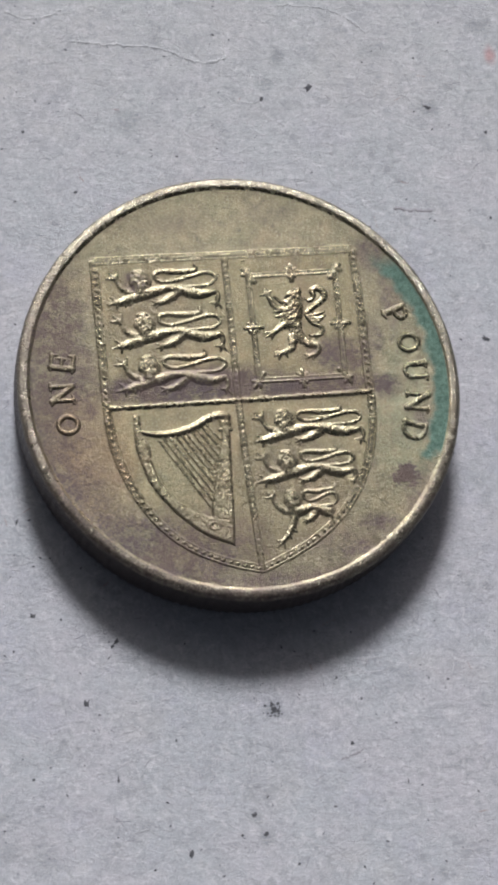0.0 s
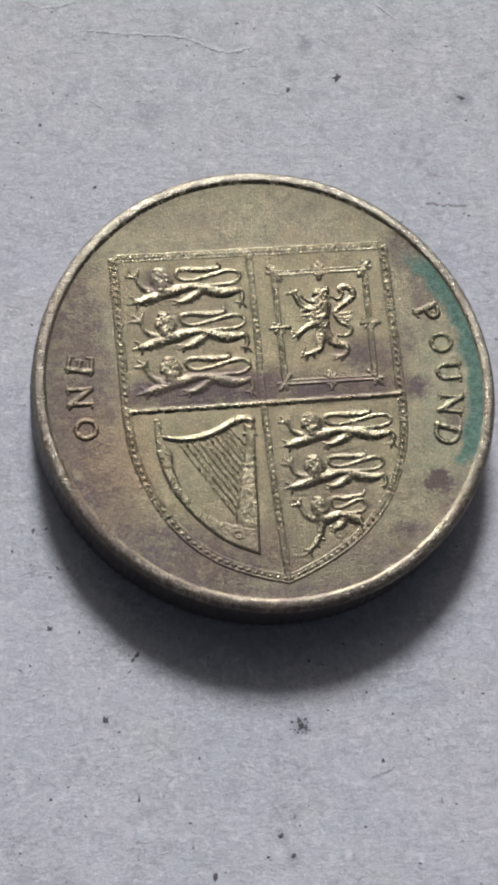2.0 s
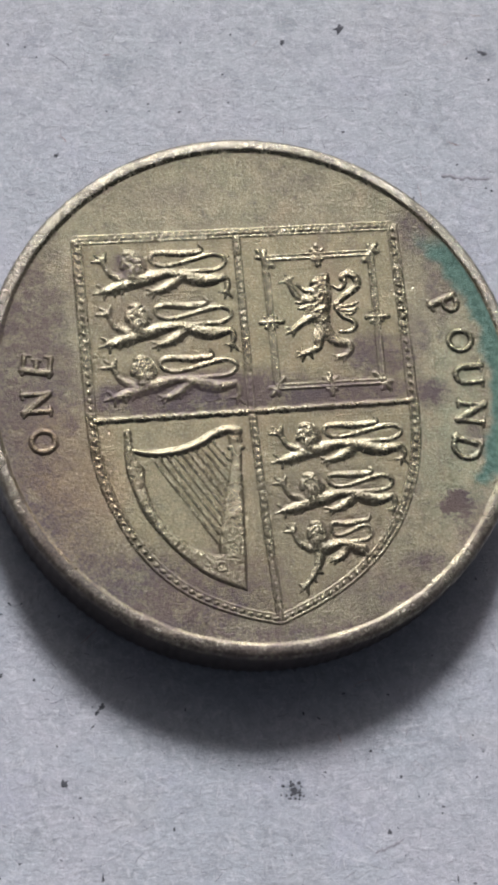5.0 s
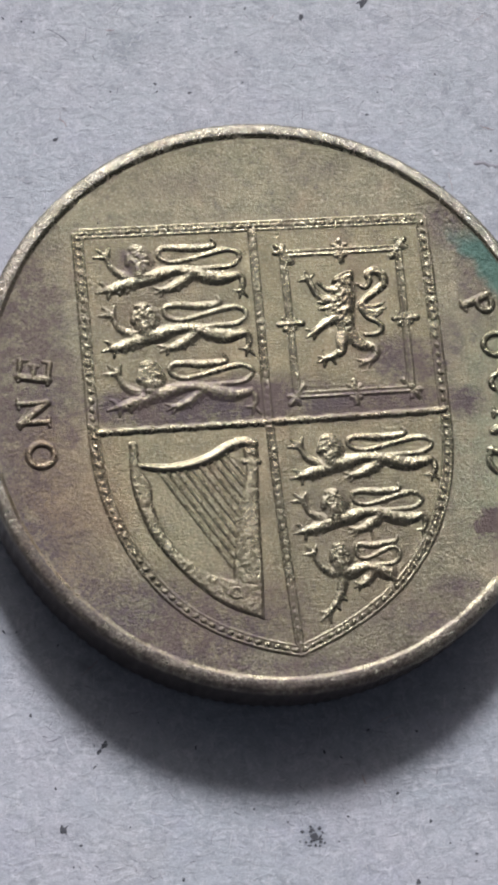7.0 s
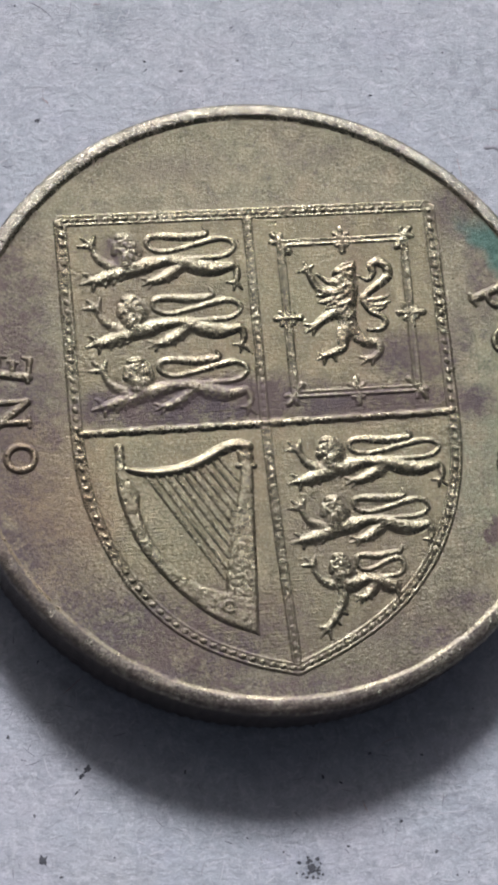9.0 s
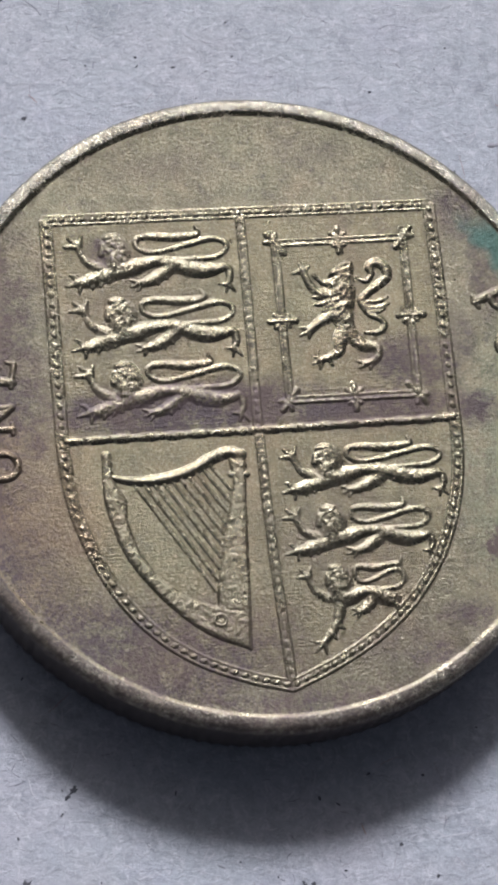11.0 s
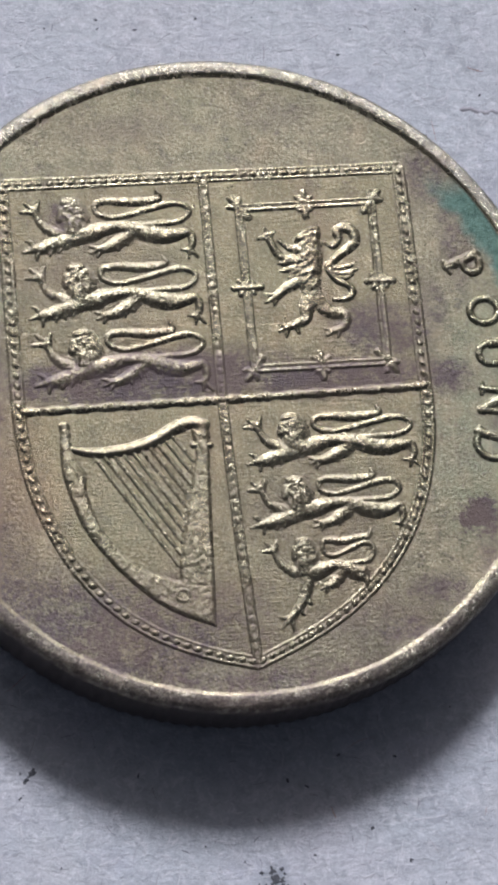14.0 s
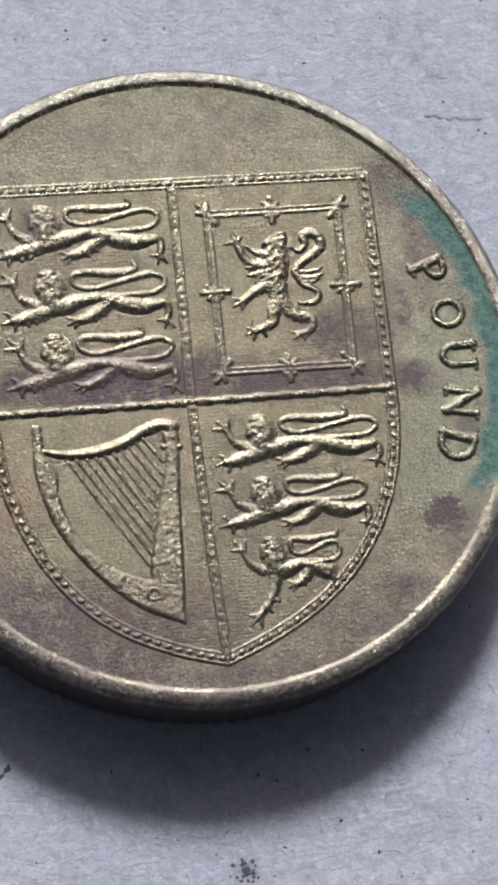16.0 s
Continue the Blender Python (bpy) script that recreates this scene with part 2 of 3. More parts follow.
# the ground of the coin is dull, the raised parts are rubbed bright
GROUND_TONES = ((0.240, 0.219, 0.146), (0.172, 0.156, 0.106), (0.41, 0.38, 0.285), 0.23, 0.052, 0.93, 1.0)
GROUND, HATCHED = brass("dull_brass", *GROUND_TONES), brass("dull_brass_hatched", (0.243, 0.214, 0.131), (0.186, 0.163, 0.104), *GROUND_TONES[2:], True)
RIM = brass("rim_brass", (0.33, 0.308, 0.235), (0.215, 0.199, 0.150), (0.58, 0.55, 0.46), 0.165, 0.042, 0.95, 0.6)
BRASS = brass("rubbed_brass", (0.226, 0.204, 0.132), (0.170, 0.153, 0.101), (0.42, 0.385, 0.29), 0.185, 0.022, 0.95, 0.95)
HARP = brass("satin_brass", (0.228, 0.205, 0.132), (0.172, 0.154, 0.100), (0.42, 0.385, 0.285), 0.20, 0.030, 0.94, 0.95)
CARD = card_material()
PALE = fibre_material("pale_fibre", (0.44, 0.45, 0.48), (0.53, 0.53, 0.55))
DARK = fibre_material("dark_fibre", (0.17, 0.17, 0.19), (0.36, 0.35, 0.37))
SPECK = fibre_material("dark_speck", (0.035, 0.040, 0.050), (0.11, 0.11, 0.12))
RUST = fibre_material("rusty_fibre", (0.30, 0.17, 0.15), (0.36, 0.25, 0.18))


# ---- mesh helpers ----
def mesh_of(name, verts, faces, material, smooth=True):
    """A mesh from vertices in millimetres."""
    me = bpy.data.meshes.new(name)
    me.from_pydata([tuple(v) for v in np.asarray(verts, float) * MM], [], [tuple(int(i) for i in f) for f in faces])
    me.materials.append(material)
    if smooth:
        me.polygons.foreach_set("use_smooth", [True] * len(me.polygons))
    me.update()
    return me


def child(name, me, parent, label="", kind=""):
    ob = new(name, me)
    ob.parent = parent
    return tagged(ob, label, kind=kind)


def smooth_path(points, per=8, closed=False):
    """A Catmull-Rom curve through points of any width (x, y, radius)."""
    p = np.array(points, float)
    p = np.vstack([p[-1:], p, p[:2]]) if closed else np.vstack([2 * p[0] - p[1], p, 2 * p[-1] - p[-2]])
    t = np.linspace(0, 1, per, endpoint=False)[:, None]
    out = [0.5 * (2 * b + (c - a) * t + (2 * a - 5 * b + 4 * c - d) * t**2 + (3 * b - a - 3 * c + d) * t**3)
           for a, b, c, d in zip(p, p[1:], p[2:], p[3:])]
    out = np.vstack(out)
    return out if closed else np.vstack([out, p[-2]])


def value_noise(shape, step, rng):
    """Smooth random values between -1 and 1 on a grid, one new value every step cells."""
    n, k = int(shape[0] / step) + 3, int(shape[1] / step) + 3
    g = rng.uniform(-1, 1, (n, k))
    i, j = np.arange(shape[0]) / step, np.arange(shape[1]) / step
    a, b = i.astype(int), j.astype(int)
    u, v = (i - a)[:, None], (j - b)[None]
    u, v = u * u * (3 - 2 * u), v * v * (3 - 2 * v)
    return (g[a][:, b] * (1 - u) + g[a + 1][:, b] * u) * (1 - v) + (g[a][:, b + 1] * (1 - u) + g[a + 1][:, b + 1] * u) * v


def relief(name, strokes, material, pitch=0.04, z0=FIELD, rough=0.0, flat=1.0, seed=1, lift=0.51, areas=(), locks=()):
    """A struck relief that swells out of the field along strokes of (path, height); a path holds rows of x, y, radius.
    Areas are low plateaus of (outline, height, width of the slope); locks are fine ridges that lie on top of the rest."""
    rng = np.random.default_rng(seed)
    paths = [(np.array(p, float), h) for p, h in strokes]
    ridges = [(np.array(p, float), h) for p, h in locks]
    every = np.vstack([p for p, _ in paths + ridges] + [np.column_stack([a, 0.1 * np.ones(len(a))]) for a, _, _ in areas])
    lo = (every[:, :2] - 1.4 * every[:, 2:]).min(0) - 3 * pitch
    hi = (every[:, :2] + 1.4 * every[:, 2:]).max(0) + 3 * pitch
    nx, ny = (np.ceil((hi - lo) / pitch).astype(int) + 1)
    gx, gy = lo[0] + pitch * np.arange(nx), lo[1] + pitch * np.arange(ny)
    high = np.full((nx, ny), -1.0)
    for p, h in paths:
        for a, b in zip(p, p[1:]):
            reach = 1.8 * max(a[2], b[2]) + pitch
            i0, i1 = np.searchsorted(gx, (min(a[0], b[0]) - reach, max(a[0], b[0]) + reach))
            j0, j1 = np.searchsorted(gy, (min(a[1], b[1]) - reach, max(a[1], b[1]) + reach))
            if i0 >= i1 or j0 >= j1:
                continue
            x, y = gx[i0:i1, None], gy[None, j0:j1]
            ab = b[:2] - a[:2]
            s = np.clip(((x - a[0]) * ab[0] + (y - a[1]) * ab[1]) / (ab @ ab + 1e-12), 0, 1)
            d2 = (x - a[0] - s * ab[0]) ** 2 + (y - a[1] - s * ab[1]) ** 2
            wide = a[2] + s * (b[2] - a[2])
            v = np.sqrt(d2) / (1.12 * wide)
            v = np.where(v < 1, np.cos(math.pi / 2 * np.minimum(v, 1)) ** 1.3, 1 - v)
            amp = np.minimum(lift * h, 0.62 * wide) if h < 0.35 else lift * h
            high[i0:i1, j0:j1] = np.maximum(high[i0:i1, j0:j1], amp * np.minimum(v * flat, 1.0 + 0.15 * v))
    for outline, h, slope in areas:
        x, y = gx[:, None], gy[None, :]
        inside, near = np.zeros((nx, ny), bool), np.full((nx, ny), 1e9)
        for a, b in zip(outline, np.roll(outline, -1, axis=0)):
            ab = b - a
            s = np.clip(((x - a[0]) * ab[0] + (y - a[1]) * ab[1]) / (ab @ ab + 1e-12), 0, 1)
            near = np.minimum(near, (x - a[0] - s * ab[0]) ** 2 + (y - a[1] - s * ab[1]) ** 2)
            inside ^= ((a[1] > y) != (b[1] > y)) & (x < a[0] + (y - a[1]) * ab[0] / (ab[1] + 1e-12))
        near = np.sqrt(near)
        high = np.maximum(high, np.where(inside, h * np.sin(math.pi / 2 * np.minimum(near / slope, 1)), -near))
    high = np.clip(high, -0.02, None)
    fine = np.zeros((nx, ny))
    for p, h in ridges:
        for a, b in zip(p, p[1:]):
            x, y = gx[:, None], gy[None, :]
            ab = b[:2] - a[:2]
            s = np.clip(((x - a[0]) * ab[0] + (y - a[1]) * ab[1]) / (ab @ ab + 1e-12), 0, 1)
            v = np.sqrt((x - a[0] - s * ab[0]) ** 2 + (y - a[1] - s * ab[1]) ** 2) / (a[2] + s * (b[2] - a[2]))
            fine = np.maximum(fine, h * np.cos(math.pi / 2 * np.minimum(v, 1)))
    high = np.where(fine > 1e-6, np.maximum(high, 0) + fine, high)
    if rough:
        lumps = 0.7 * value_noise((nx, ny), 0.11 / pitch, rng) + 0.6 * value_noise((nx, ny), 0.05 / pitch, rng)
        high = high + rough * lumps * np.clip(high / 0.08, 0, 1)
    index = -np.ones((nx, ny), int)
    up = high > -0.015
    cell = up[:-1, :-1] | up[1:, :-1] | up[:-1, 1:] | up[1:, 1:]
    used = np.zeros((nx, ny), bool)
    for di in (0, 1):
        for dj in (0, 1):
            used[di : nx - 1 + di, dj : ny - 1 + dj] |= cell
    ii, jj = np.nonzero(used)
    index[ii, jj] = np.arange(len(ii))
    verts = np.column_stack([gx[ii], gy[jj], z0 + high[ii, jj]])
    ci, cj = np.nonzero(cell)
    faces = np.column_stack([index[ci, cj], index[ci + 1, cj], index[ci + 1, cj + 1], index[ci, cj + 1]])
    return mesh_of(name, verts, faces, material)


def stroke(points, height, radii=None, per=8):
    """A smooth stroke: points of (x, y), with a radius for each, or one for all."""
    radii = [radii] * len(points) if isinstance(radii, (int, float)) else radii
    return smooth_path([(*p, r) for p, r in zip(points, radii)], per), height


# ---- the card ----
def card_sheet():
    """A sheet of thick card whose top lies at z = 0, on a plain tabletop."""
    bm = bmesh.new()
    bmesh.ops.create_cube(bm, size=1.0, matrix=Matrix.LocRotScale((0, 0, -0.6 * MM), None, (0.30, 0.42, 1.2 * MM)))
    bmesh.ops.bevel(bm, geom=bm.edges[:], offset=0.2 * MM, segments=2, affect="EDGES")
    me = bpy.data.meshes.new("card_sheet")
    bm.to_mesh(me)
    bm.free()
    me.materials.append(CARD)
    return tagged(new("card_sheet", me), "rough grey recycled card with fibres and dark specks", "card", kind="structure")


def fibres(name, count, length, width, material, label, seed, area=(-19, 21, -30, 27)):
    """Many short curved fibres that lie half sunk in the card, as one mesh."""
    rng = np.random.default_rng(seed)
    verts, faces = [], []
    for _ in range(count):
        x, y = rng.uniform(area[0], area[1]), rng.uniform(area[2], area[3])
        a, bend, ln = rng.uniform(0, math.tau), rng.normal(0, 0.5), length * rng.lognormal(0, 0.45)
        w = width * rng.uniform(0.6, 1.4)
        top = w * rng.uniform(0.3, 0.9)
        base, n = len(verts), 6
        for k in range(n):
            f = w * math.sin(math.pi * (0.12 + 0.76 * k / (n - 1)))
            c, s = math.cos(a), math.sin(a)
            verts += [(x - s * f, y + c * f, -0.004), (x, y, top), (x + s * f, y - c * f, -0.004)]
            x, y, a = x + c * ln / n, y + s * ln / n, a + bend / n + rng.normal(0, 0.12)
        for k in range(n - 1):
            q = base + 3 * k
            faces += [(q, q + 1, q + 4, q + 3), (q + 1, q + 2, q + 5, q + 4)]
    return tagged(new(name, mesh_of(name, verts, faces, material)), label, "fibres", kind="stuff")


def fleck(rng, x, y, size, long=1.0, turn=0.0, n=13):
    """An uneven flat flake: the vertices and faces of a low dome."""
    verts, faces = [(x, y, 0.02)], []
    c, s = math.cos(turn), math.sin(turn)
    rad = size * rng.uniform(0.45, 1.35, n)
    for ring, z in ((0.75, 0.016), (1.0, -0.004)):
        for k in range(n):
            a = math.tau * k / n
            u, v = ring * rad[k] * long * math.cos(a), ring * rad[k] * math.sin(a)
            verts.append((x + c * u - s * v, y + s * u + c * v, z))
    for k in range(n):
        j = (k + 1) % n
        faces += [(0, 1 + k, 1 + j), (1 + k, 1 + n + k, 1 + n + j, 1 + j)]
    return verts, faces


card = card_sheet()


def tabletop():
    """A plain slab that carries the card."""
    bm = bmesh.new()
    bmesh.ops.create_cube(bm, size=1.0, matrix=Matrix.LocRotScale((0, 0, -0.0162), None, (1.2, 0.8, 0.03)))
    bmesh.ops.bevel(bm, geom=bm.edges[:], offset=0.003, segments=2, affect="EDGES")
    me = bpy.data.meshes.new("tabletop")
    bm.to_mesh(me)
    bm.free()
    m = Mat("table_laminate")
    me.materials.append(m.done(Base_Color=m.mix(m.noise(0.05, 4), (0.30, 0.29, 0.28), (0.36, 0.35, 0.33)), Roughness=0.5))
    return tagged(new("tabletop", me), "plain grey tabletop under the card", "table", kind="structure")


tabletop()
fibres("pale_fibres", 6000, 0.42, 0.022, PALE, "short pale paper fibres in grey card", 3)
fibres("dark_fibres", 1300, 0.40, 0.016, DARK, "short dark paper fibres in grey card", 5)
fibres("rusty_fibres", 40, 0.6, 0.016, RUST, "a few rusty fibres in grey card", 8)

# single dark specks: x, y, size, length over width, turn in degrees
SPECKS = [
    (6.22, 17.63, 0.20, 1.5, 40), (3.62, 17.08, 0.10, 1.8, 70), (-7.29, -12.07, 0.14, 1.3, 30), (-7.50, -12.28, 0.10, 1.3, 80),
    (-9.09, -15.09, 0.17, 1.6, 60), (-11.32, -10.45, 0.14, 1.4, 50), (3.93, -18.18, 0.11, 1.2, 0), (-4.72, -22.94, 0.15, 1.2, 100),
    (-7.91, -19.00, 0.06, 4.0, 85), (-10.08, 11.82, 0.09, 1.2, 0), (-6.85, 12.19, 0.08, 1.8, 45), (-0.95, -22.31, 0.11, 1.5, 40),
    (13.88, 2.73, 0.14, 2.0, 150), (12.57, 16.17, 0.12, 2.0, 160), (-11.62, -5.54, 0.06, 3.0, 75), (0.49, -23.89, 0.08, 1.2, 0),
    (-12.4, -12.16, 0.07, 1.2, 0), (-9.92, -10.72, 0.06, 1.5, 80), (4.68, -15.93, 0.08, 1.2, 0), (-1.41, -21.32, 0.13, 1.2, 30),
    (5.04, -23.2, 0.06, 1.3, 0), (-2.14, -22.25, 0.08, 1.3, 0), (-12.0, -18.62, 0.07, 1.2, 0), (-10.48, -19.54, 0.05, 2.5, 110),
    (6.49, -20.35, 0.04, 5, 85), (6.25, -17.3, 0.05, 1.5, 0), (9.25, -15.31, 0.06, 1.3, 0), (3.54, -14.78, 0.07, 1.2, 0),
    (-2.65, 14.39, 0.07, 1.2, 0), (15.64, 14.55, 0.1, 1.4, 90), (15.18, 9.57, 0.06, 2, 90), (-9.3, 15.74, 0.08, 1.3, 0),
    (1.4, 20.95, 0.07, 1.5, 130),
]
rng = np.random.default_rng(11)
for x, y, size, long, turn in SPECKS:
    child("speck", mesh_of("speck", *fleck(rng, x, y, size, long, radians(turn)), SPECK), card)
# a smudge of dark grains before the coin
for k in range(48):
    a, d = rng.uniform(0, math.tau), abs(rng.normal(0, 0.22))
    child("speck", mesh_of("speck", *fleck(rng, 0.18 + d * math.cos(a), -16.14 + d * math.sin(a), rng.uniform(0.03, 0.085)), SPECK), card)
verts, faces = [], []
for k in range(520):
    v, f = fleck(rng, rng.uniform(-19, 21), rng.uniform(-30, 27), min(0.05, 0.035 * rng.lognormal(0, 0.45)), rng.uniform(1, 2.4), rng.uniform(0, 3.1), 6)
    faces += [tuple(i + len(verts) for i in q) for q in f]
    verts += v
tagged(new("fine_specks", mesh_of("fine_specks", verts, faces, SPECK)), "fine dark specks scattered over grey card", "specks", kind="stuff")


def crease(points, width, material, parent, seed):
    """A torn, lifted line in the card's skin: a low uneven ridge."""
    rg = np.random.default_rng(seed)
    p = smooth_path([(x, y, width) for x, y in points], 14)
    p[:, :2] += rg.normal(0, 0.04, (len(p), 2))
    p[:, 2] *= rg.uniform(0.4, 1.3, len(p))
    return child("crease", relief("crease", [(p, 0.055)], material, 0.05, 0.0, seed=seed, lift=1.0), parent)


crease([(-6.5, 20.9), (-4.2, 20.6), (-1.6, 20.3), (-0.2, 19.6), (0.9, 19.3), (2.0, 19.6)], 0.07, CARD, card, 1)
crease([(-9.6, 22.8), (-8.6, 22.3), (-7.4, 22.4), (-6.6, 22.8)], 0.06, CARD, card, 2)
crease([(5.0, 22.6), (7.6, 22.3), (9.0, 21.6), (9.8, 20.7)], 0.06, CARD, card, 3)
crease([(10.0, 10.35), (10.9, 10.22), (12.1, 10.1)], 0.06, DARK, card, 4)
crease([(3.3, -18.9), (3.9, -18.75), (4.4, -18.5)], 0.03, DARK, card, 5)

# ---- the coin ----
coin = tagged(new("coin"), "tarnished brass one pound coin with green crust, on grey card", "coin")


def disc():
    """The blank: a lathe profile with a raised rim, a rounded lip and a milled edge."""
    reeds, per = 150, 4
    seg = reeds * per
    prof = [(0.0, 0.0), (10.3, 0.0), (10.75, 0.03), (10.98, 0.10), (11.12, 0.24), (11.26, 0.42), (11.31, 1.1), (11.32, 1.9), (11.32, 2.5),
            (11.315, 2.72), (11.295, 2.88), (11.235, 2.985), (11.14, 3.042), (11.02, 3.070), (10.90, 3.078), (10.81, 3.071), (10.74, 3.045),
            (10.68, 3.008), (10.62, FIELD), (9.6, FIELD), (8.0, FIELD), (5.0, FIELD), (2.0, FIELD)]
    verts, faces = [(0, 0, 0), (0, 0, FIELD)], []
    for k in range(seg):
        a = math.tau * k / seg
        c, s = math.cos(a), math.sin(a)
        for i, (r, z) in enumerate(prof[1:]):
            if 5 <= i + 1 <= 8:
                r += 0.03 * math.cos(math.tau * k / per) - 0.03
            if 8 <= i + 1 <= 17:
                v = Vector((c * 22, s * 22, 3.1 * i))
                w = Vector((c * 70, s * 70, 9.0 * i))
                d = (0.020 * noise.noise(v) + 0.022 * noise.noise(w)) * (1.0 + 0.9 * max(0.0, -s))
                r, z = r + d, z - 0.6 * abs(d) - 0.05 * max(0.0, noise.noise(Vector((c * 9, s * 9, 4.0))) - 0.25)
            verts.append((r * c, r * s, z))
    m = len(prof) - 1
    for k in range(seg):
        p, q = 2 + k * m, 2 + (k + 1) % seg * m
        faces.append((0, q, p))
        for i in range(m - 1):
            faces.append((p + i, q + i, q + i + 1, p + i + 1))
        faces.append((p + m - 1, q + m - 1, 1))
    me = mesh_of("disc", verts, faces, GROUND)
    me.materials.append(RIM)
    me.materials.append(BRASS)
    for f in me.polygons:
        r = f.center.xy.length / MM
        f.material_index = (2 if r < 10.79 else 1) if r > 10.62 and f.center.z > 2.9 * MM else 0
    return me


child("disc", disc(), coin, "raised rim and finely milled edge")

# the shield: straight top and sides, then two bows down to the tip
TOP_L, TOP_R, TIP = (-6.80, 7.02), (6.64, 6.98), (-0.07, -9.72)
LEFT = [(-6.80, 7.02), (-6.83, 4.0), (-6.89, 0.4), (-6.89, -1.4), (-6.74, -3.0), (-6.28, -4.6), (-5.55, -6.15), (-4.5, -7.52), (-3.2, -8.53), (-1.6, -9.27), (-0.07, -9.72)]
RIGHT = [(6.64, 6.98), (6.62, 4.0), (6.57, 0.4), (6.52, -1.8), (6.33, -3.2), (5.92, -4.55), (5.3, -5.8), (4.35, -7.05), (3.1, -8.13), (1.6, -9.0), (-0.07, -9.72)]


def shield_field():
    """The finely hatched ground inside the shield, a hair above the coin's field."""
    def side(points):
        return smooth_path([(*p, 0) for p in points], 6)[:, :2]

    ring = np.vstack([side(LEFT), side(RIGHT)[::-1][1:]])
    n = len(ring)
    verts = [(x, y, FIELD - 0.05) for x, y in ring] + [(x, y, FIELD + 0.012) for x, y in ring]
    faces = [tuple(range(n, 2 * n))] + [(k, (k + 1) % n, n + (k + 1) % n, n + k) for k in range(n)]
    return mesh_of("shield_field", verts, faces, HATCHED, False)


child("shield_field", shield_field(), coin, "finely hatched ground of the shield")


def offset(path, by):
    """A path moved sideways, to its left."""
    p = np.array(path)
    t = np.gradient(p[:, :2], axis=0)
    t /= np.linalg.norm(t, axis=1)[:, None] + 1e-9
    out = p.copy()
    out[:, 0] -= by * t[:, 1]
    out[:, 1] += by * t[:, 0]
    return out


top_run = smooth_path([(*TOP_L, 0.07), (0, 7.0, 0.07), (*TOP_R, 0.07)], 20)
left_run = smooth_path([(*p, 0.07) for p in LEFT], 8)
right_run = smooth_path([(*p, 0.07) for p in RIGHT], 8)
rails = []
for run in (top_run, left_run, right_run):
    rails += [(offset(run, 0.16) * (1, 1, 1.15), 0.15), (offset(run, -0.16) * (1, 1, 1.15), 0.15), (run * (1, 1, 0) + (0, 0, 0.2), 0.08)]
border = child("shield_border", relief("shield_border", rails, BRASS, 0.036, rough=0.005, seed=2), coin, "beaded border of the shield")


def bead_mesh():
    """A low dome."""
    verts, faces = [(0, 0, 0.085)], []
    for r, z in ((0.06, 0.07), (0.105, 0.03), (0.125, -0.03)):
        verts += [(r * math.cos(math.tau * k / 8), r * math.sin(math.tau * k / 8), z) for k in range(8)]
    for k in range(8):
        j = (k + 1) % 8
        faces.append((0, 1 + k, 1 + j))
        faces += [(1 + 8 * r + k, 9 + 8 * r + k, 9 + 8 * r + j, 1 + 8 * r + j) for r in (0, 1)]
    return mesh_of("bead", verts, faces, BRASS)


def along(path, step):
    """Evenly spaced places and headings along a path."""
    p = np.array(path)[:, :2]
    s = np.r_[0, np.cumsum(np.linalg.norm(np.diff(p, axis=0), axis=1))]
    for d in np.arange(step / 2, s[-1], step):
        x, y = np.interp(d, s, p[:, 0]), np.interp(d, s, p[:, 1])
        u, v = np.interp(d + 0.05, s, p[:, 0]) - x, np.interp(d + 0.05, s, p[:, 1]) - y
        yield x, y, math.atan2(v, u)


bead = bead_mesh()
rng = np.random.default_rng(21)
for run in (top_run, left_run, right_run):
    for x, y, a in along(run, 0.36):
        ob = child("bead", bead, border)
        ob.matrix_local = Matrix.LocRotScale(Vector((x, y, FIELD + 0.02)) * MM, Euler((0, 0, a + 0.5)), Vector((1.38, 1.0, rng.uniform(0.62, 0.85))))


# the two bars that quarter the shield: the upright one has two rails with dots between them
def bar(points, r, h, seed, dash):
    p = smooth_path([(*q, r) for q in points], 60)
    k = np.arange(len(p))
    p[:, 2] *= 1 + 0.10 * np.sign(np.sin(k * dash))
    return relief("dividing_bar", [(p, h)], BRASS, 0.036, rough=0.010, flat=1.3, seed=seed)


def railed_bar(points, seed):
    p = smooth_path([(*q, 0.13) for q in points], 40)
    dots = [([(x, y, 0.08), (x, y - 0.1, 0.07)], 0.018) for x, y, a in along(p, 0.30)]
    rails = [(offset(p, 0.11) * (1, 1, 0.6), 0.16), (offset(p, -0.11) * (1, 1, 0.6), 0.16), (p, 0.05)]
    return relief("dividing_bar", rails, BRASS, 0.032, rough=0.007, flat=1.5, seed=seed, locks=dots)


child("dividing_bar", railed_bar([(-0.07, 6.9), (-0.17, 1.9), (-0.25, -0.87), (-0.21, -5.3), (-0.08, -9.5)], 4), coin)
child("dividing_bar", bar([(-6.75, -0.89), (-0.27, -0.87), (6.5, -0.83)], 0.17, 0.15, 6, 0.8), coin)


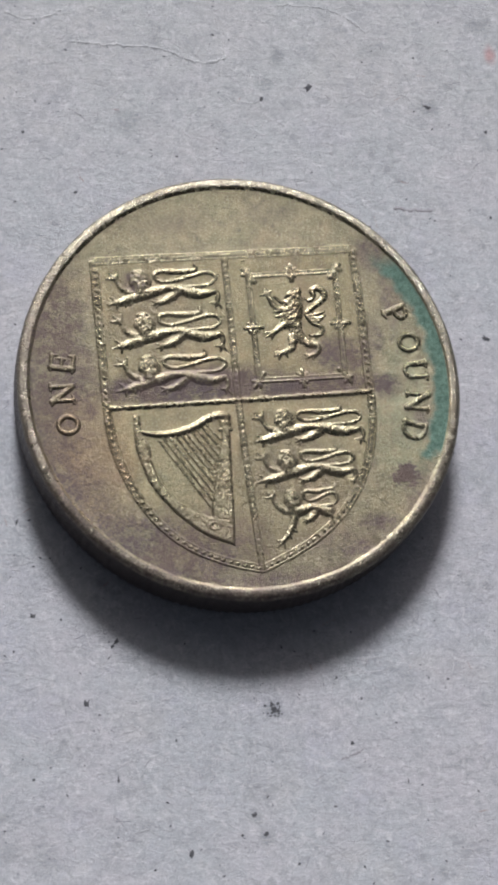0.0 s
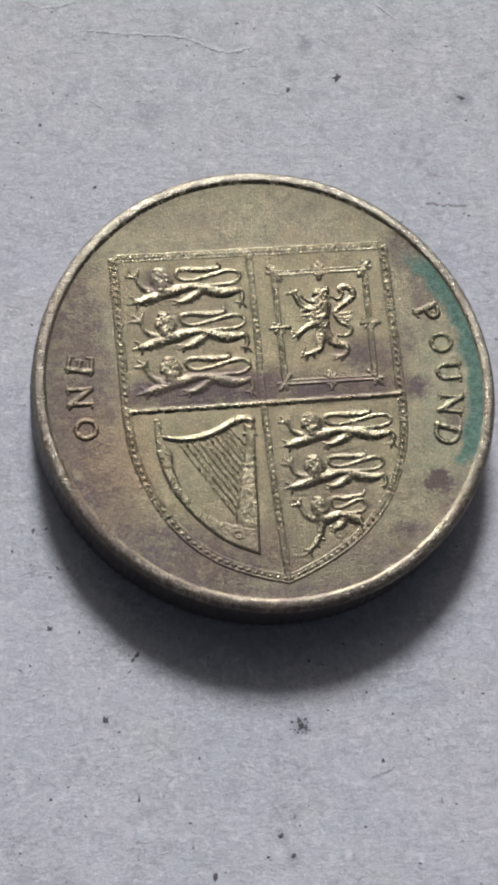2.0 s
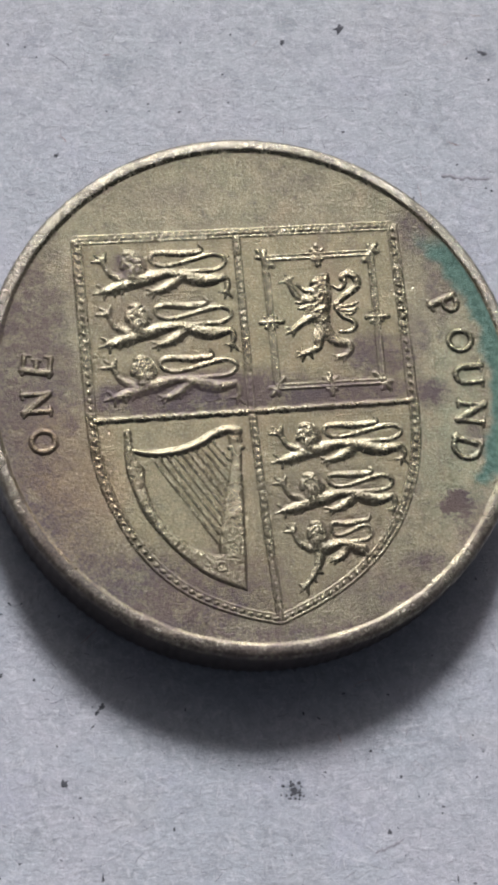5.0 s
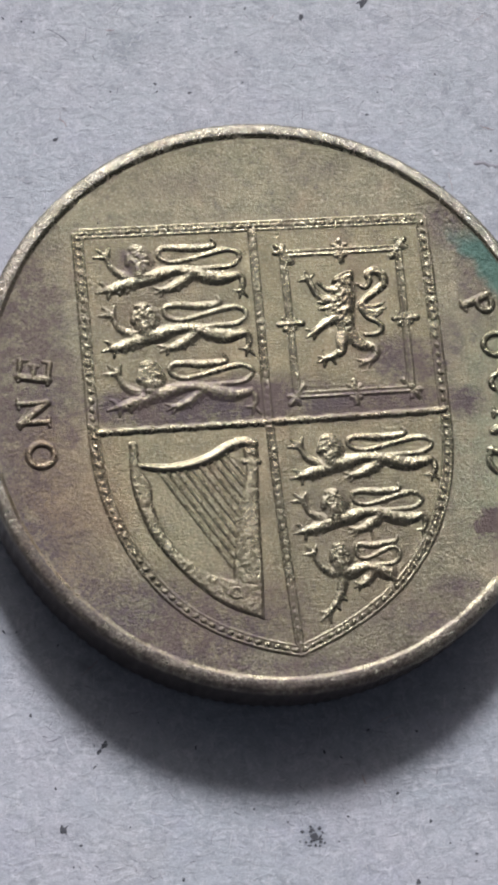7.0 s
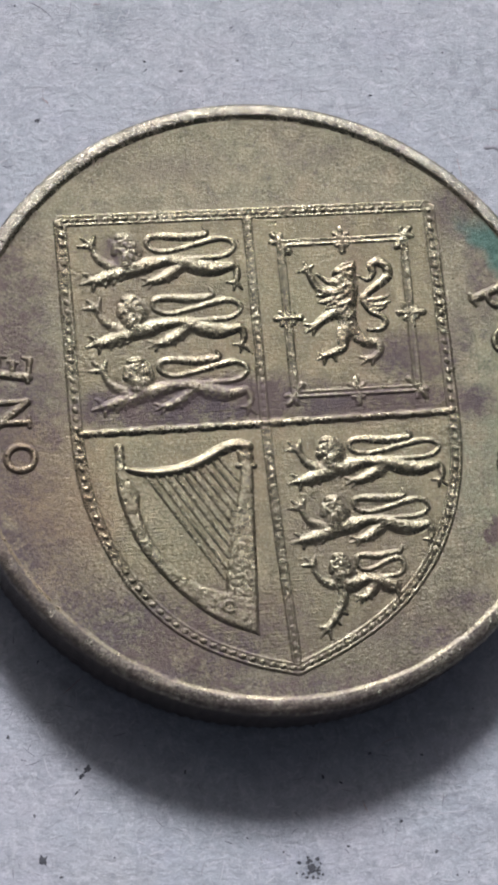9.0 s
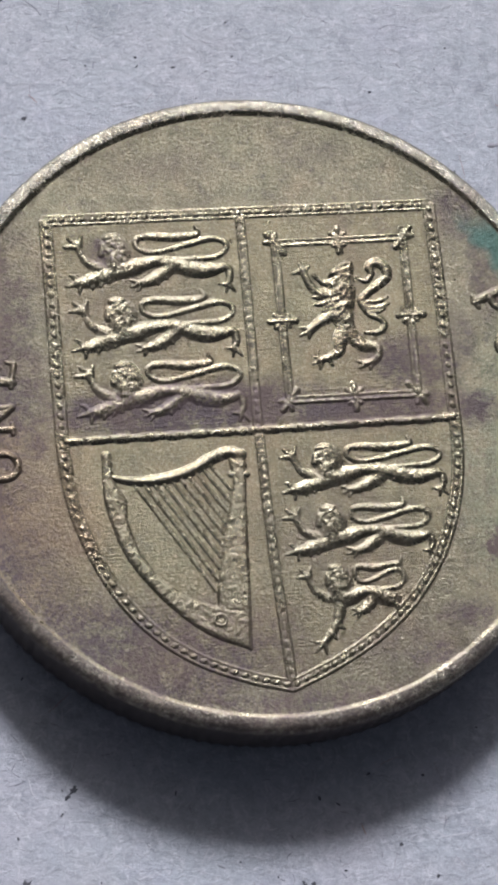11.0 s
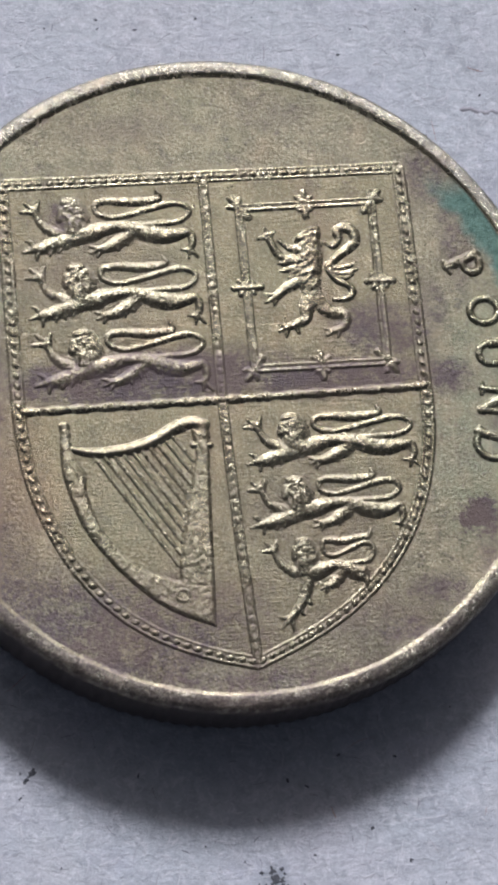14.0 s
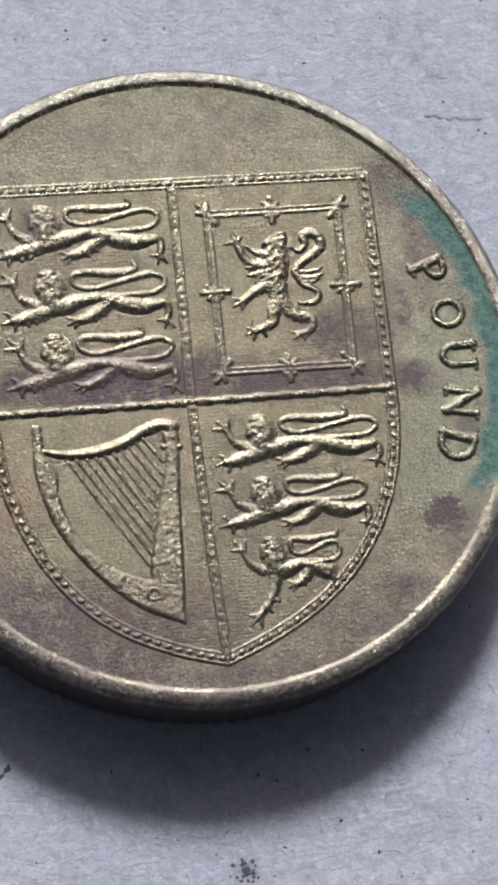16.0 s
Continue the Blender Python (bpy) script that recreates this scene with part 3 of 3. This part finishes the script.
# the striding figures: one design, struck six times
def striding_figure(ox, oy, sx, sy, fx, seed, short=False):
    def put(points, radii, h):
        q = [(ox + (sx if x > 0 else fx) * x, oy + sy * y) for x, y in points]
        r = [radii] * len(q) if isinstance(radii, float) else radii
        return stroke(q, h, [1.28 * v * (0.5 + 0.25 * (min(sx, 1) + sy)) for v in r])

    tip = [(2.5, 0.16), (2.95, 0.22), (3.1, 0.45)] if short else [(1.95, 0.1), (2.18, 0.2), (2.11, 0.43)]
    parts = [
        # tail: a long loop over the back, thick before its tip
        put([(1.3, -0.78), (1.86, -0.75), (2.7, -0.70), (3.09, -0.47), (3.1, -0.20), (2.78, -0.04), (2.42, -0.05), (1.8, -0.20), (1.18, -0.35),
             (0.57, -0.44), (0.17, -0.33), (0.01, -0.12), (0.1, 0.10), (0.52, 0.16), (1.23, 0.08), *tip],
            [0.12, 0.11, 0.10, 0.10, 0.10, 0.11, 0.12, 0.11, 0.10, 0.10, 0.10, 0.10, 0.11, 0.13, 0.15, 0.14, 0.11, 0.06], 0.19),
        # chest, waist and haunch in one sweep
        put([(-0.82, -0.92), (-0.35, -0.98), (0.15, -0.86), (0.66, -0.78), (1.24, -0.88), (1.75, -1.05), (2.25, -1.18), *([(2.35, -1.12), (2.4, -1.06)] if short else [(2.75, -1.14), (3.02, -1.06)])],
            [0.30, 0.29, 0.22, 0.18, 0.22, 0.28, 0.25, 0.17, 0.13], 0.28),
        # hind legs with their claws; where there is no room one is drawn up
        put([(2.0, -1.15), (2.45, -1.32), (2.5, -1.6)] if short else [(2.85, -1.12), (3.1, -1.14), (3.14, -1.48), (3.0, -1.76)],
            [0.18, 0.13, 0.09] if short else [0.14, 0.13, 0.12, 0.09], 0.24),
        *([] if short else [put([(3.05, -1.68), (3.28, -2.0)], [0.10, 0.05], 0.18), put([(3.02, -1.72), (2.74, -1.70)], [0.09, 0.05], 0.18),
                            put([(3.05, -1.7), (2.96, -2.02)], [0.09, 0.045], 0.18)]),
        put([(1.12, -0.95), (0.80, -1.25), (0.30, -1.50), (-0.05, -1.54)], [0.25, 0.21, 0.16, 0.11], 0.24),
        put([(0.06, -1.53), (-0.30, -1.40)], [0.10, 0.05], 0.18),
        put([(0.06, -1.53), (-0.28, -1.66)], [0.09, 0.045], 0.17),
        put([(0.10, -1.54), (-0.06, -1.80)], [0.10, 0.05], 0.18),
        put([(0.62, -1.38), (0.66, -1.62)], [0.11, 0.05], 0.18),
        put([(0.86, -1.22), (0.98, -1.44)], [0.11, 0.05], 0.18),
    ]
    if short:
        # the lowest one stretches its leg down beside the border
        parts += [put([(-0.72, -1.0), (-0.85, -1.6), (-1.2, -2.2), (-1.7, -2.68)], [0.24, 0.20, 0.16, 0.12], 0.24),
                  put([(-1.6, -2.6), (-2.05, -2.58)], [0.11, 0.05], 0.18),
                  put([(-1.65, -2.62), (-2.0, -2.95)], [0.11, 0.05], 0.18),
                  put([(-1.6, -2.6), (-1.55, -3.05)], [0.11, 0.05], 0.18),
                  put([(-1.0, -1.95), (-0.72, -2.15)], [0.13, 0.06], 0.18),
                  put([(-1.3, -2.25), (-1.05, -2.52)], [0.13, 0.06], 0.18)]
    else:
        parts += [put([(-0.60, -1.02), (-1.17, -1.20), (-1.75, -1.38), (-2.12, -1.43)], [0.27, 0.25, 0.20, 0.13], 0.26),
                  put([(-2.05, -1.40), (-2.22, -1.18), (-2.36, -1.12)], [0.11, 0.08, 0.05], 0.19),
                  put([(-2.08, -1.42), (-2.50, -1.52)], [0.11, 0.05], 0.19),
                  put([(-2.0, -1.45), (-2.06, -1.80)], [0.11, 0.05], 0.19)]
        parts += [put([(u, v), (u - 0.06, v - 0.24)], [0.12, 0.05], 0.18) for u, v in ((-1.55, -1.42), (-1.25, -1.34), (-0.95, -1.22))]
    parts += [
        # lifted paw
        put([(-1.25, -0.95), (-1.70, -0.68), (-1.92, -0.30), (-1.98, -0.08)], [0.20, 0.15, 0.12, 0.14], 0.18),
        put([(-1.98, -0.08), (-2.30, 0.22)], [0.13, 0.06], 0.19),
        put([(-1.96, -0.06), (-1.84, 0.27)], [0.13, 0.06], 0.19),
        put([(-2.0, -0.10), (-2.45, -0.10)], [0.13, 0.06], 0.19),
        # head: brow, muzzle and the ruff behind the cheek
        put([(-0.80, 0.0), (-0.80, -0.32), (-0.80, -0.72)], [0.30, 0.35, 0.33], 0.27),
        put([(-0.60, 0.02), (-0.48, -0.30), (-0.50, -0.68)], [0.24, 0.27, 0.27], 0.22),
        put([(-0.98, 0.16), (-0.62, 0.20)], [0.13, 0.12], 0.29),
        put([(-1.08, -0.12), (-1.16, -0.40)], [0.15, 0.14], 0.26),
    ]
    # the ruff's locks lie in two rows that fan out from the face
    rg = np.random.default_rng(seed)
    curls = []
    for k in range(11):
        a = radians(-100 + 17 * k) + rg.normal(0, 0.08)
        for near, far in ((0.16, 0.30), (0.33, 0.47)):
            curls.append(put([(-0.86 + near * math.cos(a), -0.32 + 1.2 * near * math.sin(a)), (-0.84 + far * math.cos(a - 0.2), -0.34 + 1.2 * far * math.sin(a - 0.2))],
                             [0.06, 0.04], 0.03))
    curls += [put([(-1.02, -0.02), (-0.9, 0.0)], [0.05, 0.04], 0.03), put([(-1.02, -0.28), (-0.92, -0.42)], [0.05, 0.04], 0.03)]
    return relief("striding_figure", parts, BRASS, 0.036, rough=0.013, flat=1.2, lift=0.285, seed=seed, locks=curls)


for n, (ox, oy, sx, sy, fx) in enumerate([(-3.79, 6.13, 1.0, 1.0, 1.0), (-3.80, 3.80, 1.0, 1.0, 1.0), (-3.81, 1.48, 1.0, 1.0, 1.0),
                                          (2.64, -1.81, 1.03, 0.88, 0.93), (2.56, -3.94, 0.85, 0.88, 0.95), (2.44, -6.0, 0.53, 0.90, 0.80)]):
    child("striding_figure", striding_figure(ox, oy, sx, sy, fx, 30 + n, n == 5), coin)


def rearing_figure():
    def limb(points, h, radii):
        return stroke(points, h, [1.36 * v for v in radii])

    s = [
        # trunk, crowned head and open jaw
        limb([(3.28, 4.45), (3.16, 3.85), (3.08, 3.25), (3.14, 2.75)], 0.28, [0.32, 0.40, 0.36, 0.27]),
        limb([(3.46, 4.72), (3.42, 4.2), (3.34, 3.4)], 0.26, [0.16, 0.18, 0.16]),
        limb([(3.5, 4.74), (3.22, 4.68), (2.98, 4.60)], 0.29, [0.17, 0.18, 0.12]),
        limb([(3.6, 4.93), (3.3, 4.88), (3.02, 4.74)], 0.27, [0.08, 0.09, 0.07]),
        # lifted foreleg
        limb([(2.92, 3.86), (2.45, 3.88), (2.14, 4.14), (1.97, 4.55), (1.90, 4.76)], 0.24, [0.20, 0.15, 0.12, 0.11, 0.13]),
        limb([(1.92, 4.74), (1.56, 4.68)], 0.19, [0.12, 0.06]), limb([(1.92, 4.76), (1.83, 5.02)], 0.19, [0.11, 0.06]),
        limb([(1.94, 4.74), (2.14, 4.90)], 0.18, [0.10, 0.05]),
        # the small paw before the chest
        limb([(2.98, 4.24), (2.62, 4.26), (2.46, 4.38), (2.26, 4.55)], 0.20, [0.13, 0.11, 0.09, 0.07]),
        # lowered foreleg
        limb([(2.95, 3.18), (2.62, 3.02), (2.30, 2.86), (1.94, 2.58)], 0.25, [0.22, 0.18, 0.15, 0.13]),
        limb([(1.96, 2.60), (1.58, 2.70)], 0.18, [0.11, 0.05]), limb([(1.93, 2.56), (1.86, 2.28)], 0.18, [0.11, 0.05]),
        limb([(1.95, 2.57), (1.56, 2.40)], 0.18, [0.11, 0.05]),
        # hind legs
        limb([(3.2, 2.62), (3.0, 2.30), (2.90, 2.02), (2.84, 1.74), (2.46, 1.56), (2.14, 1.48)], 0.26, [0.24, 0.24, 0.19, 0.15, 0.12, 0.10]),
        limb([(2.2, 1.50), (1.94, 1.60)], 0.18, [0.10, 0.05]), limb([(2.2, 1.48), (2.12, 1.16)], 0.18, [0.11, 0.05]),
        limb([(2.45, 1.53), (2.56, 1.26)], 0.17, [0.10, 0.05]), limb([(2.18, 1.48), (1.90, 1.36)], 0.17, [0.10, 0.05]),
        limb([(3.22, 2.5), (3.46, 2.14), (3.75, 1.90), (4.15, 1.84), (4.20, 1.56), (3.98, 1.34), (3.65, 1.27)], 0.25, [0.24, 0.21, 0.18, 0.15, 0.13, 0.12, 0.09]),
        limb([(3.75, 1.28), (3.42, 1.37)], 0.17, [0.10, 0.05]), limb([(3.92, 1.32), (3.86, 1.06)], 0.17, [0.10, 0.05]),
        limb([(3.70, 1.26), (3.50, 1.12)], 0.17, [0.09, 0.05]),
        # tail: an S with a curled tip and wisps
        limb([(3.86, 2.38), (4.32, 2.38), (4.53, 2.60), (4.42, 2.84), (4.07, 3.02), (3.88, 3.34), (3.86, 3.57), (4.11, 3.83), (4.55, 4.14), (4.83, 4.40),
              (4.80, 4.74), (4.52, 4.92), (4.26, 4.78), (4.29, 4.52), (4.08, 4.26), (3.76, 4.42)],
             0.24, [0.07, 0.10, 0.11, 0.10, 0.10, 0.12, 0.14, 0.13, 0.14, 0.15, 0.16, 0.16, 0.15, 0.11, 0.09, 0.06]),
        limb([(3.98, 3.48), (4.42, 3.50), (4.76, 3.64)], 0.19, [0.10, 0.09, 0.05]), limb([(3.94, 3.32), (4.40, 3.28), (4.78, 3.40)], 0.19, [0.10, 0.09, 0.05]),
        limb([(4.0, 3.16), (4.35, 3.12), (4.62, 3.22)], 0.17, [0.09, 0.08, 0.05]),
        # shaggy breast
        limb([(2.72, 3.80), (2.40, 3.74), (2.14, 3.76)], 0.19, [0.12, 0.10, 0.05]), limb([(2.74, 3.60), (2.42, 3.50), (2.18, 3.49)], 0.19, [0.12, 0.10, 0.05]),
        limb([(2.76, 3.40), (2.56, 3.28), (2.42, 3.22)], 0.18, [0.12, 0.09, 0.05]),
    ]
    # tufts of the mane
    rg = np.random.default_rng(5)
    curls = []
    for k in range(9):
        x, y, a = 2.75 + 0.5 * rg.random(), 3.25 + 0.12 * k, radians(rg.uniform(185, 235))
        curls.append(stroke([(x, y), (x + 0.34 * math.cos(a), y + 0.34 * math.sin(a))], 0.04, [0.09, 0.05]))
    for k in range(14):
        x, y = 3.05 + rg.uniform(-0.35, 0.4), 2.9 + 1.9 * rg.random()
        curls.append(stroke([(x, y), (x - 0.08, y - 0.12)], 0.03, [0.09, 0.06]))
    return relief("rearing_figure", s, BRASS, 0.036, rough=0.015, flat=1.2, lift=0.275, seed=44, locks=curls)


child("rearing_figure", rearing_figure(), coin)


# the flowered frame round it
def flower(x, y, turn, seed):
    """A small three-petalled flower that crosses the frame's bar."""
    c, s = math.cos(turn), math.sin(turn)

    def ray(points, r, h):
        points = [(1.08 * u, 1.08 * v) for u, v in points]
        return stroke([(x + c * u - s * v, y + s * u + c * v) for u, v in points], 0.85 * h, [2.0 * v for v in r])

    return relief("flower", [ray([(0, -0.42), (0, 0.40)], [0.08, 0.07], 0.17), ray([(0, 0.05), (-0.22, 0.22)], [0.1, 0.06], 0.15),
                             ray([(0, 0.05), (0.22, 0.22)], [0.1, 0.06], 0.15), ray([(-0.17, -0.2), (0.17, -0.2)], [0.06, 0.06], 0.14)],
                  BRASS, 0.036, rough=0.02, seed=seed)


CORNERS = [(1.04, 5.80), (5.57, 5.82), (5.40, 0.10), (0.94, 0.11)]
bars = []
for (ax, ay), (bx, by) in zip(CORNERS, CORNERS[1:] + CORNERS[:1]):
    line = smooth_path([(ax, ay, 0.15), ((ax + bx) / 2, (ay + by) / 2, 0.15), (bx, by, 0.15)], 12)
    bars += [(offset(line, 0.09) * (1, 1, 0.55), 0.15), (offset(line, -0.09) * (1, 1, 0.55), 0.15), (line, 0.07)]
tressure = child("flowered_frame", relief("flowered_frame", bars, BRASS, 0.034, rough=0.010, flat=1.4, seed=50), coin)
for n, (x, y) in enumerate(CORNERS):
    child("flower", flower(x, y, math.atan2(y - 2.95, x - 3.23) - math.pi / 2, 51 + n), tressure)
for n, (x, y, a) in enumerate([(3.28, 5.84, 0), (5.49, 2.94, 90), (3.2, 0.12, 0), (1.0, 2.95, 90)]):
    child("flower", flower(x, y, radians(a), 60 + n), tressure)


# the harp: a bowed box, a pillar that leans into its foot, a curved neck and the strings
def outline(*runs):
    return np.vstack([smooth_path([(*p, 0) for p in r], 6)[:, :2] for r in runs])


BOX = outline([(-5.66, -1.5), (-5.71, -2.1), (-5.73, -2.92), (-5.6, -3.67), (-5.23, -4.88), (-4.57, -5.96), (-3.62, -7.06), (-2.58, -7.9), (-1.26, -8.49)],
              [(-1.26, -8.49), (-1.15, -6.95)],
              [(-1.45, -6.98), (-2.18, -6.86), (-3.13, -6.50), (-3.79, -6.02), (-4.41, -5.27), (-4.78, -4.43), (-4.95, -3.72), (-4.92, -3.05), (-5.08, -2.75), (-5.27, -2.3), (-5.3, -1.5)])
PILLAR = outline([(-1.42, -1.75), (-1.36, -2.78), (-1.65, -3.8), (-1.99, -5.27), (-2.26, -6.36), (-2.3, -7.1)], [(-2.3, -7.1), (-1.16, -7.2)],
                 [(-1.16, -7.2), (-1.09, -6.0), (-0.91, -3.41), (-0.78, -1.9)])
harp = child("harp", relief("harp", [
    stroke([(-1.06, -4.1), (-1.16, -5.3), (-1.27, -6.8)], 0.20, 0.09),
], HARP, 0.036, rough=0.014, flat=1.6, seed=70, areas=[(BOX, 0.085, 0.17), (PILLAR, 0.085, 0.15)],
    locks=[([(-1.56 - 0.083 * k - 0.006 * (k % 3), -3.1 - 0.45 * k, 0.1), (-1.60 - 0.083 * k, -3.24 - 0.45 * k, 0.09)], 0.025) for k in range(8)]), coin)
child("harp_neck", relief("harp_neck", [
    stroke([(-5.33, -2.24), (-4.81, -2.38), (-4.24, -2.43), (-3.37, -2.35), (-2.62, -2.12), (-2.01, -1.80), (-1.41, -1.60), (-0.98, -1.70)], 0.19, [0.14, 0.18, 0.21, 0.23, 0.24, 0.24, 0.24, 0.25]),
    stroke([(-5.50, -1.46), (-5.47, -1.85)], 0.17, [0.19, 0.17]),
    stroke([(-1.36, -2.36), (-0.82, -2.40)], 0.22, [0.14, 0.13]),
    stroke([(-1.05, -1.75), (-1.0, -2.1)], 0.18, [0.25, 0.22]),
], BRASS, 0.036, rough=0.010, seed=71), harp)
ring = smooth_path([(-2.24 + 0.19 * math.cos(a), -7.36 + 0.19 * math.sin(a), 0.07) for a in np.linspace(0, math.tau, 9)[:-1]], 4, True)
child("harp_boss", relief("harp_boss", [(np.vstack([ring, ring[:1]]), 0.12)], HARP, 0.03, FIELD + 0.08), harp)
for k in range(10):
    u = k / 9
    a = (-4.66 + 2.62 * u, -2.50 + 0.50 * u)
    b = (-2.27 + 0.84 * u, -6.35 + 3.46 * u)
    child("string", relief("string", [stroke([a, ((a[0] + b[0]) / 2, (a[1] + b[1]) / 2), b], 0.13, 0.085)], HARP, 0.03, rough=0.006, seed=80 + k), harp)


# the lettering: serifed capitals, each drawn in a box about one unit high
def arc(cx, cy, rx, ry, a0, a1, w, n=14):
    return [(cx + rx * math.cos(radians(a0 + (a1 - a0) * k / n)), cy + ry * math.sin(radians(a0 + (a1 - a0) * k / n)), w) for k in range(n + 1)]


THICK, THIN = 0.12, 0.085
GLYPHS = {
    "O": [arc(0, 0, 0.40, 0.44, 0, 360, 0.095, 24)],
    "N": [[(-0.34, -0.5, THIN), (-0.34, 0.5, THIN)], [(-0.38, 0.48, THICK), (0.34, -0.48, THICK)], [(0.34, -0.5, THIN), (0.34, 0.5, THIN)],
          [(-0.5, -0.5, 0.06), (-0.18, -0.5, 0.06)], [(0.18, 0.5, 0.06), (0.5, 0.5, 0.06)], [(-0.52, 0.5, 0.06), (-0.3, 0.5, 0.06)]],
    "E": [[(-0.24, -0.5, THICK), (-0.24, 0.5, THICK)], [(-0.4, 0.5, 0.06), (0.34, 0.5, THIN)], [(-0.4, -0.5, 0.06), (0.36, -0.5, THIN)],
          [(-0.24, 0.02, THIN), (0.2, 0.02, THIN)], [(0.34, 0.5, 0.06), (0.36, 0.28, 0.05)], [(0.36, -0.5, 0.06), (0.4, -0.26, 0.05)],
          [(0.2, 0.16, 0.05), (0.2, -0.12, 0.05)]],
    "P": [[(-0.2, -0.5, THICK), (-0.2, 0.5, THICK)], [(-0.38, -0.5, 0.06), (0.02, -0.5, 0.06)], [(-0.36, 0.5, 0.06), (0.05, 0.5, THIN)],
          arc(0.02, 0.24, 0.32, 0.26, 90, -90, 0.09), [(0.02, -0.02, THIN), (-0.2, -0.02, THIN)]],
    "U": [[(-0.32, 0.5, THICK), (-0.32, -0.12, THICK)] + arc(0.0, -0.14, 0.32, 0.36, 180, 360, 0.09) + [(0.32, 0.5, THIN)],
          [(-0.5, 0.5, 0.06), (-0.12, 0.5, 0.06)], [(0.16, 0.5, 0.06), (0.5, 0.5, 0.06)]],
    "D": [[(-0.3, -0.5, THICK), (-0.3, 0.5, THICK)], [(-0.46, 0.5, 0.06), (-0.05, 0.5, THIN)], [(-0.46, -0.5, 0.06), (-0.05, -0.5, THIN)],
          arc(-0.05, 0.0, 0.45, 0.5, 90, -90, 0.095)],
}
CAP = 1.1
for glyph, angle in (("O", 190.2), ("N", 179.7), ("E", 169.5), ("P", 21.4), ("O", 10.7), ("U", 1.0), ("N", -9.6), ("D", -19.5)):
    a = radians(angle)
    out, on = Vector((math.cos(a), math.sin(a))), Vector((math.sin(a), -math.cos(a)))   # the letter's up, and its reading way
    at = 9.07 * out
    lines = [([(at.x + CAP * (u * on.x + v * out.x), at.y + CAP * (u * on.y + v * out.y), 1.42 * w) for u, v, w in g], 0.14) for g in GLYPHS[glyph]]
    child("letter", relief("letter", lines, BRASS, 0.03, rough=0.01, flat=1.5, seed=100 + round(angle) % 360), coin)
